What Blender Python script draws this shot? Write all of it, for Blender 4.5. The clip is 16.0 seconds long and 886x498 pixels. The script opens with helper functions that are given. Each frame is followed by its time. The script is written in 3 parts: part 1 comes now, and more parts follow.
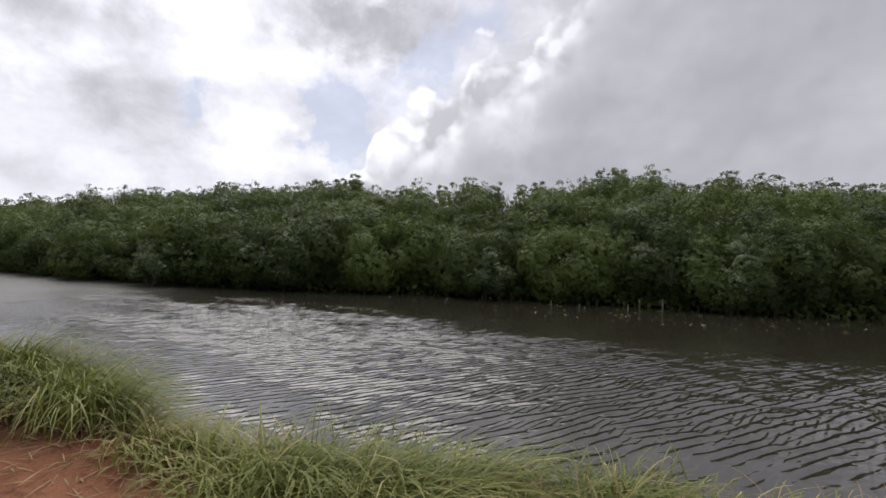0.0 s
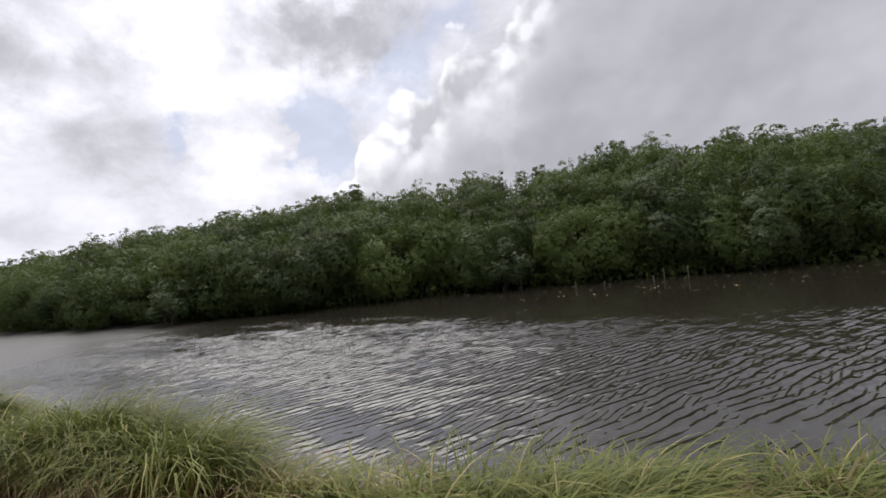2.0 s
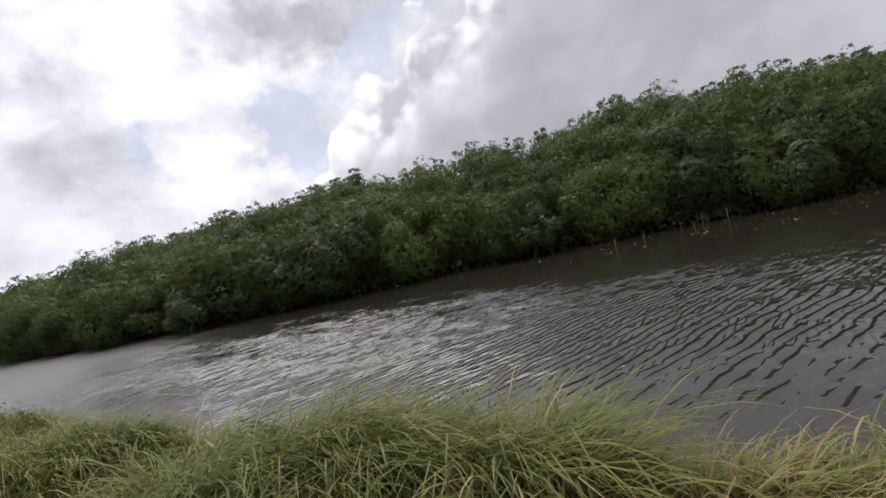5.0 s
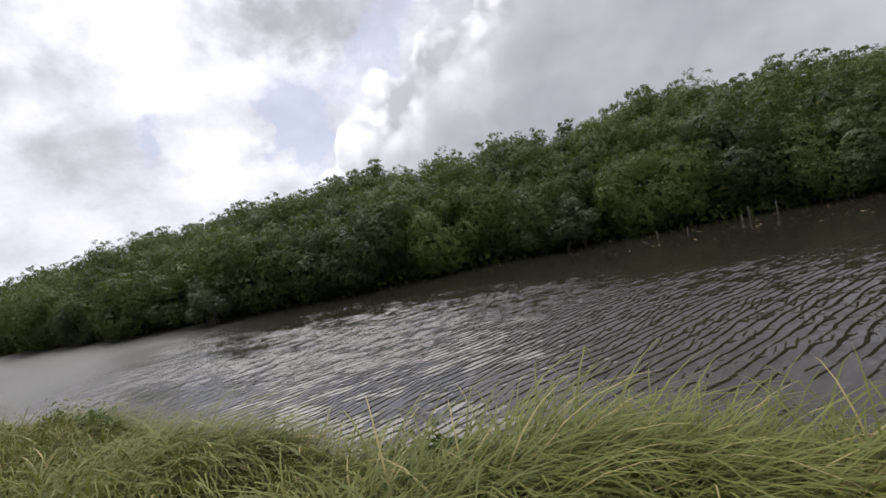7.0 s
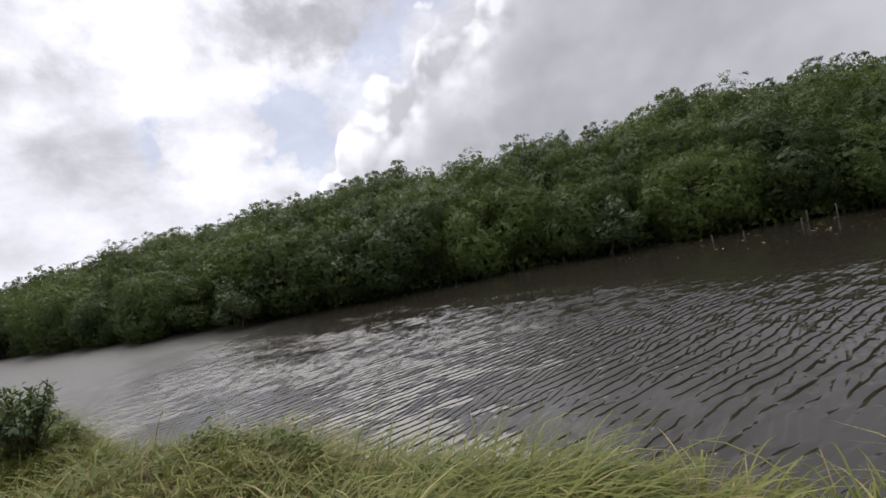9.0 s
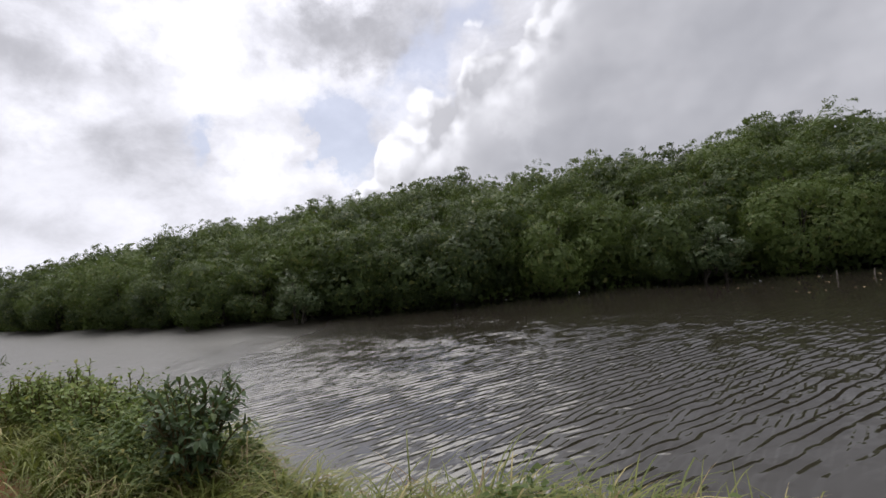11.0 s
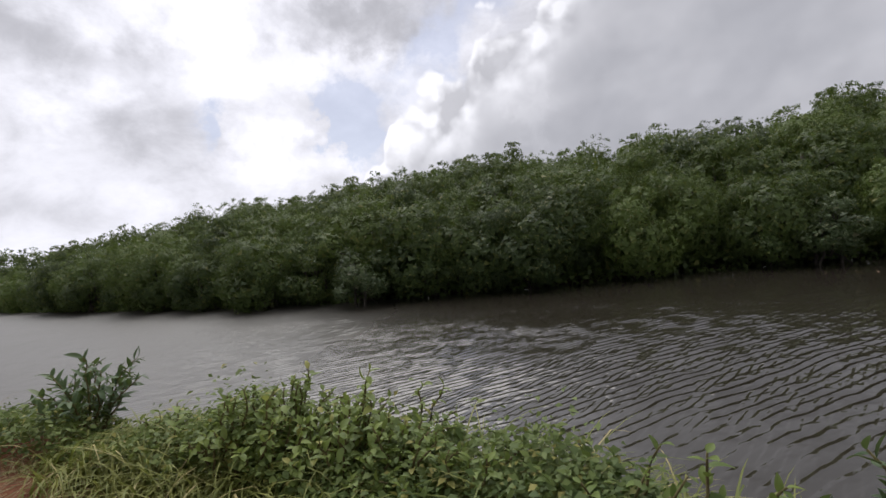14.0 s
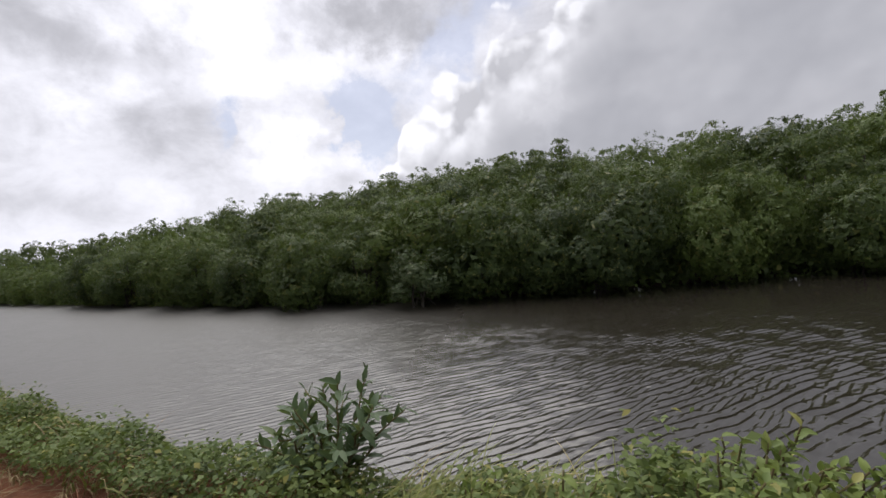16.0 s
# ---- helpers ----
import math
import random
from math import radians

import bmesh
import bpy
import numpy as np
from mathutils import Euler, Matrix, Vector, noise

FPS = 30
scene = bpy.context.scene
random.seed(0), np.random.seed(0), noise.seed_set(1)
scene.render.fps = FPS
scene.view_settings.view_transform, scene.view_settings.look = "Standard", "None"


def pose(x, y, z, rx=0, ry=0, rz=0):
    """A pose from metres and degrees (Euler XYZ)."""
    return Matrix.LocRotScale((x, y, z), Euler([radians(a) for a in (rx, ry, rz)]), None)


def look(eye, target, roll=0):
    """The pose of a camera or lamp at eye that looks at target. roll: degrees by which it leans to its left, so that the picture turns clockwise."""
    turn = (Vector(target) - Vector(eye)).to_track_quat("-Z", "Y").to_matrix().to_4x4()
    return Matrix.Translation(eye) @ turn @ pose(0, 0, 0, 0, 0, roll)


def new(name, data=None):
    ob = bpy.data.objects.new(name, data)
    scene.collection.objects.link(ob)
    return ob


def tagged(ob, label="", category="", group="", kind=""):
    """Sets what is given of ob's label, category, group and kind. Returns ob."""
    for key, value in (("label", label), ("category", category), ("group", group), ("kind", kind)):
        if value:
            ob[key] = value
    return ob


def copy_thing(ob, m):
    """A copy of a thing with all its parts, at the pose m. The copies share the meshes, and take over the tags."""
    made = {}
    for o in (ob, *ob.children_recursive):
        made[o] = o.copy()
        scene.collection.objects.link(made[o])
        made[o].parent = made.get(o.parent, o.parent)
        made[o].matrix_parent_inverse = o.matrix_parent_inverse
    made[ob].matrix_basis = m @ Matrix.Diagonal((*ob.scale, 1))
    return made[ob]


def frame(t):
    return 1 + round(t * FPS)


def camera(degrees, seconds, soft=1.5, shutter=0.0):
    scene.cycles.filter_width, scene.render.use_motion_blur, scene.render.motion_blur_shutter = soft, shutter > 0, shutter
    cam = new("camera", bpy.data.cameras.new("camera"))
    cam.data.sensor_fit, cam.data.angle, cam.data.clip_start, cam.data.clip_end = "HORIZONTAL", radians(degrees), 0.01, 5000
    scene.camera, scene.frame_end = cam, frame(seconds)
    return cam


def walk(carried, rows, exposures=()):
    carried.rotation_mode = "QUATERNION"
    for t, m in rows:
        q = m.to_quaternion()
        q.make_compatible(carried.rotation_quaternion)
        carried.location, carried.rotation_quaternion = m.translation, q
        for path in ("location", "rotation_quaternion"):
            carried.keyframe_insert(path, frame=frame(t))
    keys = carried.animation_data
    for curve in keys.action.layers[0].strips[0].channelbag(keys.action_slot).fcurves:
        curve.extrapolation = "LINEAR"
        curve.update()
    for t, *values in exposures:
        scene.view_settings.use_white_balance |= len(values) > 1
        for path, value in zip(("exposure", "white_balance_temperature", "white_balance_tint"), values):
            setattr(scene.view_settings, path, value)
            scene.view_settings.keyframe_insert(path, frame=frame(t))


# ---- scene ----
cam = camera(87.9, 16.0, soft=1.55)
PATH = [
    (0, (5.885, 4.801, 2.27), (4.771, 6.462, 2.314), 2.1),
    (0.5, (5.869, 4.802, 2.25), (4.743, 6.454, 2.286), 2.6),
    (1, (5.703, 4.842, 2.256), (4.573, 6.492, 2.269), 1.3),
    (1.5, (5.382, 4.798, 2.354), (4.269, 6.46, 2.354), -1.6),
    (2, (5.087, 4.612, 2.326), (3.968, 6.27, 2.361), -6.1),
    (2.5, (4.706, 4.491, 2.324), (3.563, 6.132, 2.386), -7.4),
    (3, (4.542, 4.143, 2.252), (3.44, 5.807, 2.379), -14.5),
    (3.5, (4.258, 3.91, 2.389), (3.146, 5.572, 2.378), -21.2),
    (4, (3.829, 3.918, 2.358), (2.802, 5.634, 2.385), -18.0),
    (4.2, (3.462, 4.059, 2.287), (2.433, 5.774, 2.245), -14.5),
    (6.5, (1.521, 4.278, 2.292), (0.427, 5.952, 2.232), -11.8),
    (7, (0.883, 4.209, 2.336), (-0.215, 5.879, 2.268), -12.0),
    (7.5, (0.305, 4.093, 2.406), (-0.797, 5.76, 2.338), -12.2),
    (8, (-0.363, 3.98, 2.462), (-1.464, 5.648, 2.403), -12.1),
    (10.3, (-3.03, 3.771, 2.541), (-4.154, 5.425, 2.528), -8.7),
    (10.5, (-3.42, 3.797, 2.527), (-4.562, 5.439, 2.524), -8.0),
    (11, (-4.152, 3.73, 2.546), (-5.339, 5.339, 2.584), -6.3),
    (11.5, (-4.84, 3.713, 2.537), (-6.055, 5.301, 2.583), -6.3),
    (12, (-5.493, 3.679, 2.525), (-6.724, 5.253, 2.593), -6.5),
    (12.5, (-6.233, 3.631, 2.482), (-7.469, 5.201, 2.568), -6.9),
    (13, (-6.686, 3.579, 2.53), (-7.918, 5.15, 2.628), -7.1),
    (13.5, (-7.419, 3.627, 2.543), (-8.64, 5.212, 2.567), -4.7),
    (14, (-7.895, 3.552, 2.554), (-9.12, 5.133, 2.534), -5.9),
    (14.5, (-8.567, 3.488, 2.597), (-9.812, 5.052, 2.536), -5.9),
    (15, (-9.052, 3.366, 2.641), (-10.304, 4.925, 2.629), -4.8),
    (15.5, (-9.737, 3.251, 2.67), (-10.987, 4.812, 2.661), -5.2),
    (16, (-10.404, 3.024, 2.686), (-11.669, 4.573, 2.671), -4.9),
]
walk(cam, [(t, look(eye, target, roll)) for t, eye, target, roll in PATH])


# ---- node helpers ----
def mix_colour(nt, fac, a, b, mode="MIX"):
    n = nt.nodes.new("ShaderNodeMix")
    n.data_type, n.blend_type = "RGBA", mode
    for key, v in ((0, fac), (6, a), (7, b)):
        if isinstance(v, (int, float)):
            n.inputs[key].default_value = v if key == 0 else (v, v, v, 1)
        elif isinstance(v, tuple):
            n.inputs[key].default_value = (*v, 1)
        else:
            nt.links.new(v, n.inputs[key])
    return n.outputs[2]


def calc(nt, op, a, b=0.0, c=0.0):
    n = nt.nodes.new("ShaderNodeMath")
    n.operation = op
    for k, v in enumerate((a, b, c)):
        if isinstance(v, (int, float)):
            n.inputs[k].default_value = v
        else:
            nt.links.new(v, n.inputs[k])
    return n.outputs[0]


def span(nt, v, a, b, c=0.0, d=1.0, smooth=True):
    n = nt.nodes.new("ShaderNodeMapRange")
    n.interpolation_type = "SMOOTHSTEP" if smooth else "LINEAR"
    nt.links.new(v, n.inputs[0])
    for k, w in zip((1, 2, 3, 4), (a, b, c, d)):
        n.inputs[k].default_value = w
    return n.outputs[0]


def speckle(nt, vec, scale, detail=4.0, rough=0.55, warp=0.0):
    n = nt.nodes.new("ShaderNodeTexNoise")
    n.inputs["Scale"].default_value, n.inputs["Detail"].default_value = scale, detail
    n.inputs["Roughness"].default_value, n.inputs["Distortion"].default_value = rough, warp
    if vec is not None:
        nt.links.new(vec, n.inputs["Vector"])
    return n.outputs[0]


def mapped(nt, vec, scale=(1, 1, 1), turn=(0, 0, 0), shift=(0, 0, 0)):
    n = nt.nodes.new("ShaderNodeMapping")
    n.inputs["Location"].default_value, n.inputs["Rotation"].default_value, n.inputs["Scale"].default_value = shift, turn, scale
    nt.links.new(vec, n.inputs["Vector"])
    return n.outputs[0]


# ---- sky and sun ----
SUN_AZ, SUN_EL = -54.0, 60.0
world = bpy.data.worlds.new("sky")
scene.world = world
world.use_nodes = True
nt = world.node_tree
nt.nodes.clear()
way = nt.nodes.new("ShaderNodeTexCoord").outputs["Generated"]
axes = nt.nodes.new("ShaderNodeSeparateXYZ")
nt.links.new(way, axes.inputs[0])
az = calc(nt, "MULTIPLY", calc(nt, "ARCTAN2", axes.outputs[0], axes.outputs[1]), 57.296)
el = calc(nt, "MULTIPLY", calc(nt, "ARCSINE", axes.outputs[2]), 57.296)
clear = nt.nodes.new("ShaderNodeTexSky")
clear.sky_type, clear.sun_disc = "NISHITA", False
clear.sun_elevation, clear.sun_rotation = radians(SUN_EL), radians(SUN_AZ)
blue = mix_colour(nt, 0.62, mix_colour(nt, 1.0, clear.outputs[0], (0.11, 0.11, 0.11), "MULTIPLY"), (0.72, 0.74, 0.84))
broad = speckle(nt, mapped(nt, way, scale=(1, 1, 1.7), shift=(0.7, 2.3, 0.2)), 3.4, 7.0, 0.55, 0.25)
fine = speckle(nt, mapped(nt, way, scale=(1, 1, 1.5), shift=(5.7, 1.3, 0.9)), 9.0, 6.0, 0.6, 0.3)


def shifted(v, n, amount):
    return calc(nt, "MULTIPLY_ADD", calc(nt, "SUBTRACT", n, 0.5), amount, v)


wisp_a = speckle(nt, mapped(nt, way, shift=(1.7, 0.3, 2.9)), 7.5, 7.0, 0.6)
wisp_b = speckle(nt, mapped(nt, way, shift=(4.1, 2.6, 0.8)), 7.5, 7.0, 0.6)
az_w, el_w = shifted(az, wisp_a, 20.0), shifted(el, wisp_b, 15.0)


def puff(a0, e0, wide, tall, amount, total):
    """One cloud mass: a soft lump of light or grey round a bearing and a height, frayed by the wisps."""
    u = calc(nt, "POWER", calc(nt, "DIVIDE", calc(nt, "SUBTRACT", az_w, a0), wide), 2.0)
    v = calc(nt, "POWER", calc(nt, "DIVIDE", calc(nt, "SUBTRACT", el_w, e0), tall), 2.0)
    lump_ = calc(nt, "EXPONENT", calc(nt, "MULTIPLY", calc(nt, "ADD", u, v), -0.7))
    return calc(nt, "MULTIPLY_ADD", lump_, amount, total)


# loose bright cloud with greyer bellies
loose = calc(nt, "ADD", calc(nt, "MULTIPLY", broad, 0.6), calc(nt, "MULTIPLY", fine, 0.4))
tone = span(nt, loose, 0.34, 0.66, 0.63, 1.02)
for a0, e0, wide, tall, amount in ((-54, 21.5, 5, 2.8, 0.34), (-56, 30, 4.5, 3, 0.40), (-49, 33, 6, 3, 0.6), (-68, 26.5, 7, 3.5, 0.40), (-60, 24.5, 4, 3, 0.25), (-77, 17.5, 6, 3, 0.28),
                                   (-43, 21.5, 6, 2.2, 0.30), (-62, 20, 4, 2.5, 0.22), (-57, 8.5, 10, 3.0, 0.12), (-47, 27.0, 9, 4.0, -0.27), (-38, 28.0, 6, 3.5, -0.16), (-66, 34, 9, 4.5, -0.20),
                                   (-79, 24.5, 7, 4.5, -0.17), (-69, 20.8, 6, 3.4, -0.19), (-72, 13.5, 9, 2.8, -0.12)):
    tone = puff(a0, e0, wide, tall, amount, tone)
tone = puff(-55.5, 13.4, 3.2, 3.0, 0.32, tone)
tone = calc(nt, "SMOOTH_MAX", tone, 0.50, 0.18)
# glow of the covered sun, high on that side
near_sun = calc(nt, "ADD", calc(nt, "POWER", calc(nt, "DIVIDE", calc(nt, "SUBTRACT", az, SUN_AZ), 70.0), 2.0),
                calc(nt, "POWER", calc(nt, "DIVIDE", calc(nt, "SUBTRACT", el, SUN_EL), 22.0), 2.0))
tone = calc(nt, "ADD", tone, span(nt, near_sun, 0.0, 1.0, 1.9, 0.0))


def greyed(v, tint):
    n = nt.nodes.new("ShaderNodeCombineXYZ")
    for k in range(3):
        nt.links.new(v, n.inputs[k])
    return mix_colour(nt, 1.0, n.outputs[0], tint, "MULTIPLY")


veil = greyed(tone, (0.985, 0.985, 1.03))
# thin places where the blue comes through, and the small cloud that stands in them
gap = 0.0
for a0, e0, wide, tall, amount in ((-50, 16.8, 7.0, 2.8, 1.2), (-61.5, 15.5, 3.0, 2.0, 0.9), (-46.5, 12.5, 3.2, 3.2, 1.0), (-36.5, 22.5, 3.2, 3.2, 0.7), (-31, 28, 4, 4, 0.6)):
    gap = puff(a0, e0, wide, tall, amount, gap)
gap = puff(-55.5, 13.0, 4.0, 3.6, -2.6, gap)
gap = calc(nt, "MAXIMUM", calc(nt, "MINIMUM", span(nt, gap, 0.05, 0.9), 0.7), 0.0)
open_sky = mix_colour(nt, gap, veil, blue)


# the heaped bank of cloud, its billows lit from the sun's side, and its grey body
def billows(shift):
    at = mapped(nt, way, shift=shift)
    wide = speckle(nt, at, 6.0, 3.0, 0.5, 0.4)
    cell = nt.nodes.new("ShaderNodeTexVoronoi")
    cell.feature = "SMOOTH_F1"
    cell.inputs["Scale"].default_value, cell.inputs["Smoothness"].default_value = 13.0, 0.5
    cell.inputs["Detail"].default_value, cell.inputs["Roughness"].default_value = 2.0, 0.35
    nudge = nt.nodes.new("ShaderNodeVectorMath")
    nudge.operation = "MULTIPLY_ADD"
    stir = nt.nodes.new("ShaderNodeTexNoise")
    stir.inputs["Scale"].default_value, stir.inputs["Detail"].default_value = 8.0, 4.0
    nt.links.new(at, stir.inputs["Vector"])
    nt.links.new(stir.outputs["Color"], nudge.inputs[0])
    nudge.inputs[1].default_value = (0.11, 0.11, 0.11)
    nt.links.new(at, nudge.inputs[2])
    nt.links.new(nudge.outputs[0], cell.inputs["Vector"])
    return calc(nt, "SUBTRACT", calc(nt, "MULTIPLY", wide, 1.1), calc(nt, "MULTIPLY", cell.outputs["Distance"], 0.6))


lump = billows((3.1, 0.4, 1.7))
lump_beside = billows((3.1 - 0.016, 0.4 + 0.004, 1.7 + 0.020))
# its skyline, as heights over bearings
skyline = nt.nodes.new("ShaderNodeValToRGB")
marks = ((-60, -20), (-49, 6), (-44.6, 11), (-43, 16.8), (-40.3, 20.2), (-33, 22.0), (-31, 26), (-25, 27.8), (-21, 31.5), (-13, 41), (0, 60))
while len(skyline.color_ramp.elements) < len(marks):
    skyline.color_ramp.elements.new(0.5)
for e, (a0, e0) in zip(skyline.color_ramp.elements, marks):
    e.position = (a0 + 60) / 60
    e.color = ((e0 + 20) / 90,) * 3 + (1,)
nt.links.new(span(nt, az, -60.0, 0.0, smooth=False), skyline.inputs[0])
crest = calc(nt, "MULTIPLY_ADD", skyline.outputs[0], 90.0, -20.0)
edge = calc(nt, "SUBTRACT", el, crest)
edge = calc(nt, "SUBTRACT", edge, calc(nt, "MULTIPLY", calc(nt, "SUBTRACT", lump, 0.36), 10.0))
soft_body = speckle(nt, mapped(nt, way, scale=(1, 1, 1.6), shift=(2.7, 4.3, 0.4)), 2.6, 4.0, 0.5)
body = mix_colour(nt, span(nt, soft_body, 0.35, 0.65), (0.46, 0.465, 0.49), (0.60, 0.60, 0.62))
depth = calc(nt, "ADD", edge, calc(nt, "MULTIPLY", calc(nt, "SUBTRACT", lump, 0.36), 10.0))
heap = mix_colour(nt, span(nt, depth, -17.0, -1.0), body, (0.80, 0.80, 0.82))
lit = calc(nt, "MULTIPLY", calc(nt, "SUBTRACT", lump, lump_beside), 2.3)
lit = calc(nt, "MULTIPLY", lit, span(nt, depth, -13.0, -2.0, 0.04, 1.0))
lit = calc(nt, "MAXIMUM", calc(nt, "MINIMUM", calc(nt, "ADD", lit, span(nt, edge, -2.4, 0.0, 0.0, 0.16)), 0.24), -0.17)
# the lit shoulder of the nearer swelling inside it
lit = puff(-24.5, 16.5, 1.6, 6.0, 0.10, lit)
lit = puff(-38.0, 12.5, 4.5, 3.0, 0.10, lit)
heap = mix_colour(nt, 1.0, heap, greyed(lit, (1.0, 1.0, 1.0)), "ADD")
behind = span(nt, axes.outputs[1], -0.25, 0.15)
heaped = calc(nt, "MULTIPLY", span(nt, edge, -0.4, 0.7, 1.0, 0.0), behind)
sky = mix_colour(nt, heaped, open_sky, heap)
# unseen sky behind the camera, dimmed to darken the facing sides of the trees
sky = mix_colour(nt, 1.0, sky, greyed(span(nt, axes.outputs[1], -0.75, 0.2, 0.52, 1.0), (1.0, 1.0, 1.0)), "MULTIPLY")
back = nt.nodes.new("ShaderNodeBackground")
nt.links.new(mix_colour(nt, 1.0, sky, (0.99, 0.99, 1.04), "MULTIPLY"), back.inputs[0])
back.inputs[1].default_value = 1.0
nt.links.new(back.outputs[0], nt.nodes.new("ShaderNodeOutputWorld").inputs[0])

lamp = bpy.data.lights.new("sun", "SUN")
lamp.energy, lamp.angle, lamp.color = 2.1, radians(70), (1.0, 0.96, 0.9)
a, b = radians(SUN_AZ), radians(SUN_EL)
sun_way = Vector((math.sin(a) * math.cos(b), math.cos(a) * math.cos(b), math.sin(b)))
sun = new("sun", lamp)
sun.matrix_world = look(sun_way * 100, (0, 0, 0))
scene.view_settings.exposure = 0.0


# ---- materials ----
def surface(name, rough=0.6, spec=0.3):
    m = bpy.data.materials.new(name)
    m.use_nodes = True
    t = m.node_tree
    p = t.nodes["Principled BSDF"]
    p.inputs["Roughness"].default_value, p.inputs["Specular IOR Level"].default_value = rough, spec
    return m, t, p


def island(t):
    return t.nodes.new("ShaderNodeNewGeometry").outputs["Random Per Island"]


def whose(t):
    return t.nodes.new("ShaderNodeObjectInfo").outputs["Random"]


def place(t):
    return t.nodes.new("ShaderNodeNewGeometry").outputs["Position"]


def relief(t, p, height, distance, strength=1.0):
    n = t.nodes.new("ShaderNodeBump")
    n.inputs["Distance"].default_value, n.inputs["Strength"].default_value = distance, strength
    t.links.new(height, n.inputs["Height"])
    t.links.new(n.outputs[0], p.inputs["Normal"])


def leafy(name, dark, light, odd, rough=0.42, spec=0.45, through_it=0.25, per_object=0.0):
    """Leaves: a colour from leaf to leaf, a few odd ones, patches over the plant, light shining through."""
    m, t, p = surface(name, rough, spec)
    r = island(t)
    if per_object:
        r = calc(t, "FRACT", calc(t, "ADD", r, calc(t, "MULTIPLY", whose(t), 3.7)))
    patch = speckle(t, place(t), 0.55, 3.0)
    f = calc(t, "ADD", calc(t, "MULTIPLY", r, 0.6), span(t, patch, 0.3, 0.7, 0.0, 0.4))
    if per_object:
        f = calc(t, "ADD", f, calc(t, "MULTIPLY", calc(t, "SUBTRACT", whose(t), 0.5), per_object))
    c = mix_colour(t, f, dark, light)
    c = mix_colour(t, span(t, r, 0.93, 0.96), c, odd)
    t.links.new(c, p.inputs["Base Color"])
    tr = t.nodes.new("ShaderNodeBsdfTranslucent")
    t.links.new(mix_colour(t, 0.4, c, (0.20, 0.26, 0.05)), tr.inputs[0])
    mx = t.nodes.new("ShaderNodeMixShader")
    mx.inputs[0].default_value = through_it
    t.links.new(p.outputs[0], mx.inputs[1])
    t.links.new(tr.outputs[0], mx.inputs[2])
    t.links.new(mx.outputs[0], t.nodes["Material Output"].inputs[0])
    return m


def soil_material():
    m, t, p = surface("red_earth", 0.9, 0.15)
    pos = place(t)
    big, mid, grit = speckle(t, pos, 0.8, 4), speckle(t, pos, 7.0, 6, 0.65), speckle(t, pos, 60.0, 4, 0.7)
    c = mix_colour(t, span(t, big, 0.35, 0.65), (0.17, 0.068, 0.036), (0.25, 0.110, 0.060))
    c = mix_colour(t, span(t, mid, 0.5, 0.72), c, (0.12, 0.05, 0.03))
    c = mix_colour(t, span(t, grit, 0.62, 0.72), c, (0.42, 0.25, 0.16))
    z = t.nodes.new("ShaderNodeSeparateXYZ")
    t.links.new(pos, z.inputs[0])
    wet = calc(t, "ADD", z.outputs[2], calc(t, "MULTIPLY", mid, 0.4))
    c = mix_colour(t, span(t, wet, 0.45, 0.90, 1.0, 0.0), c, (0.045, 0.034, 0.024))
    t.links.new(c, p.inputs["Base Color"])
    relief(t, p, calc(t, "ADD", mid, calc(t, "MULTIPLY", grit, 0.3)), 0.05)
    return m


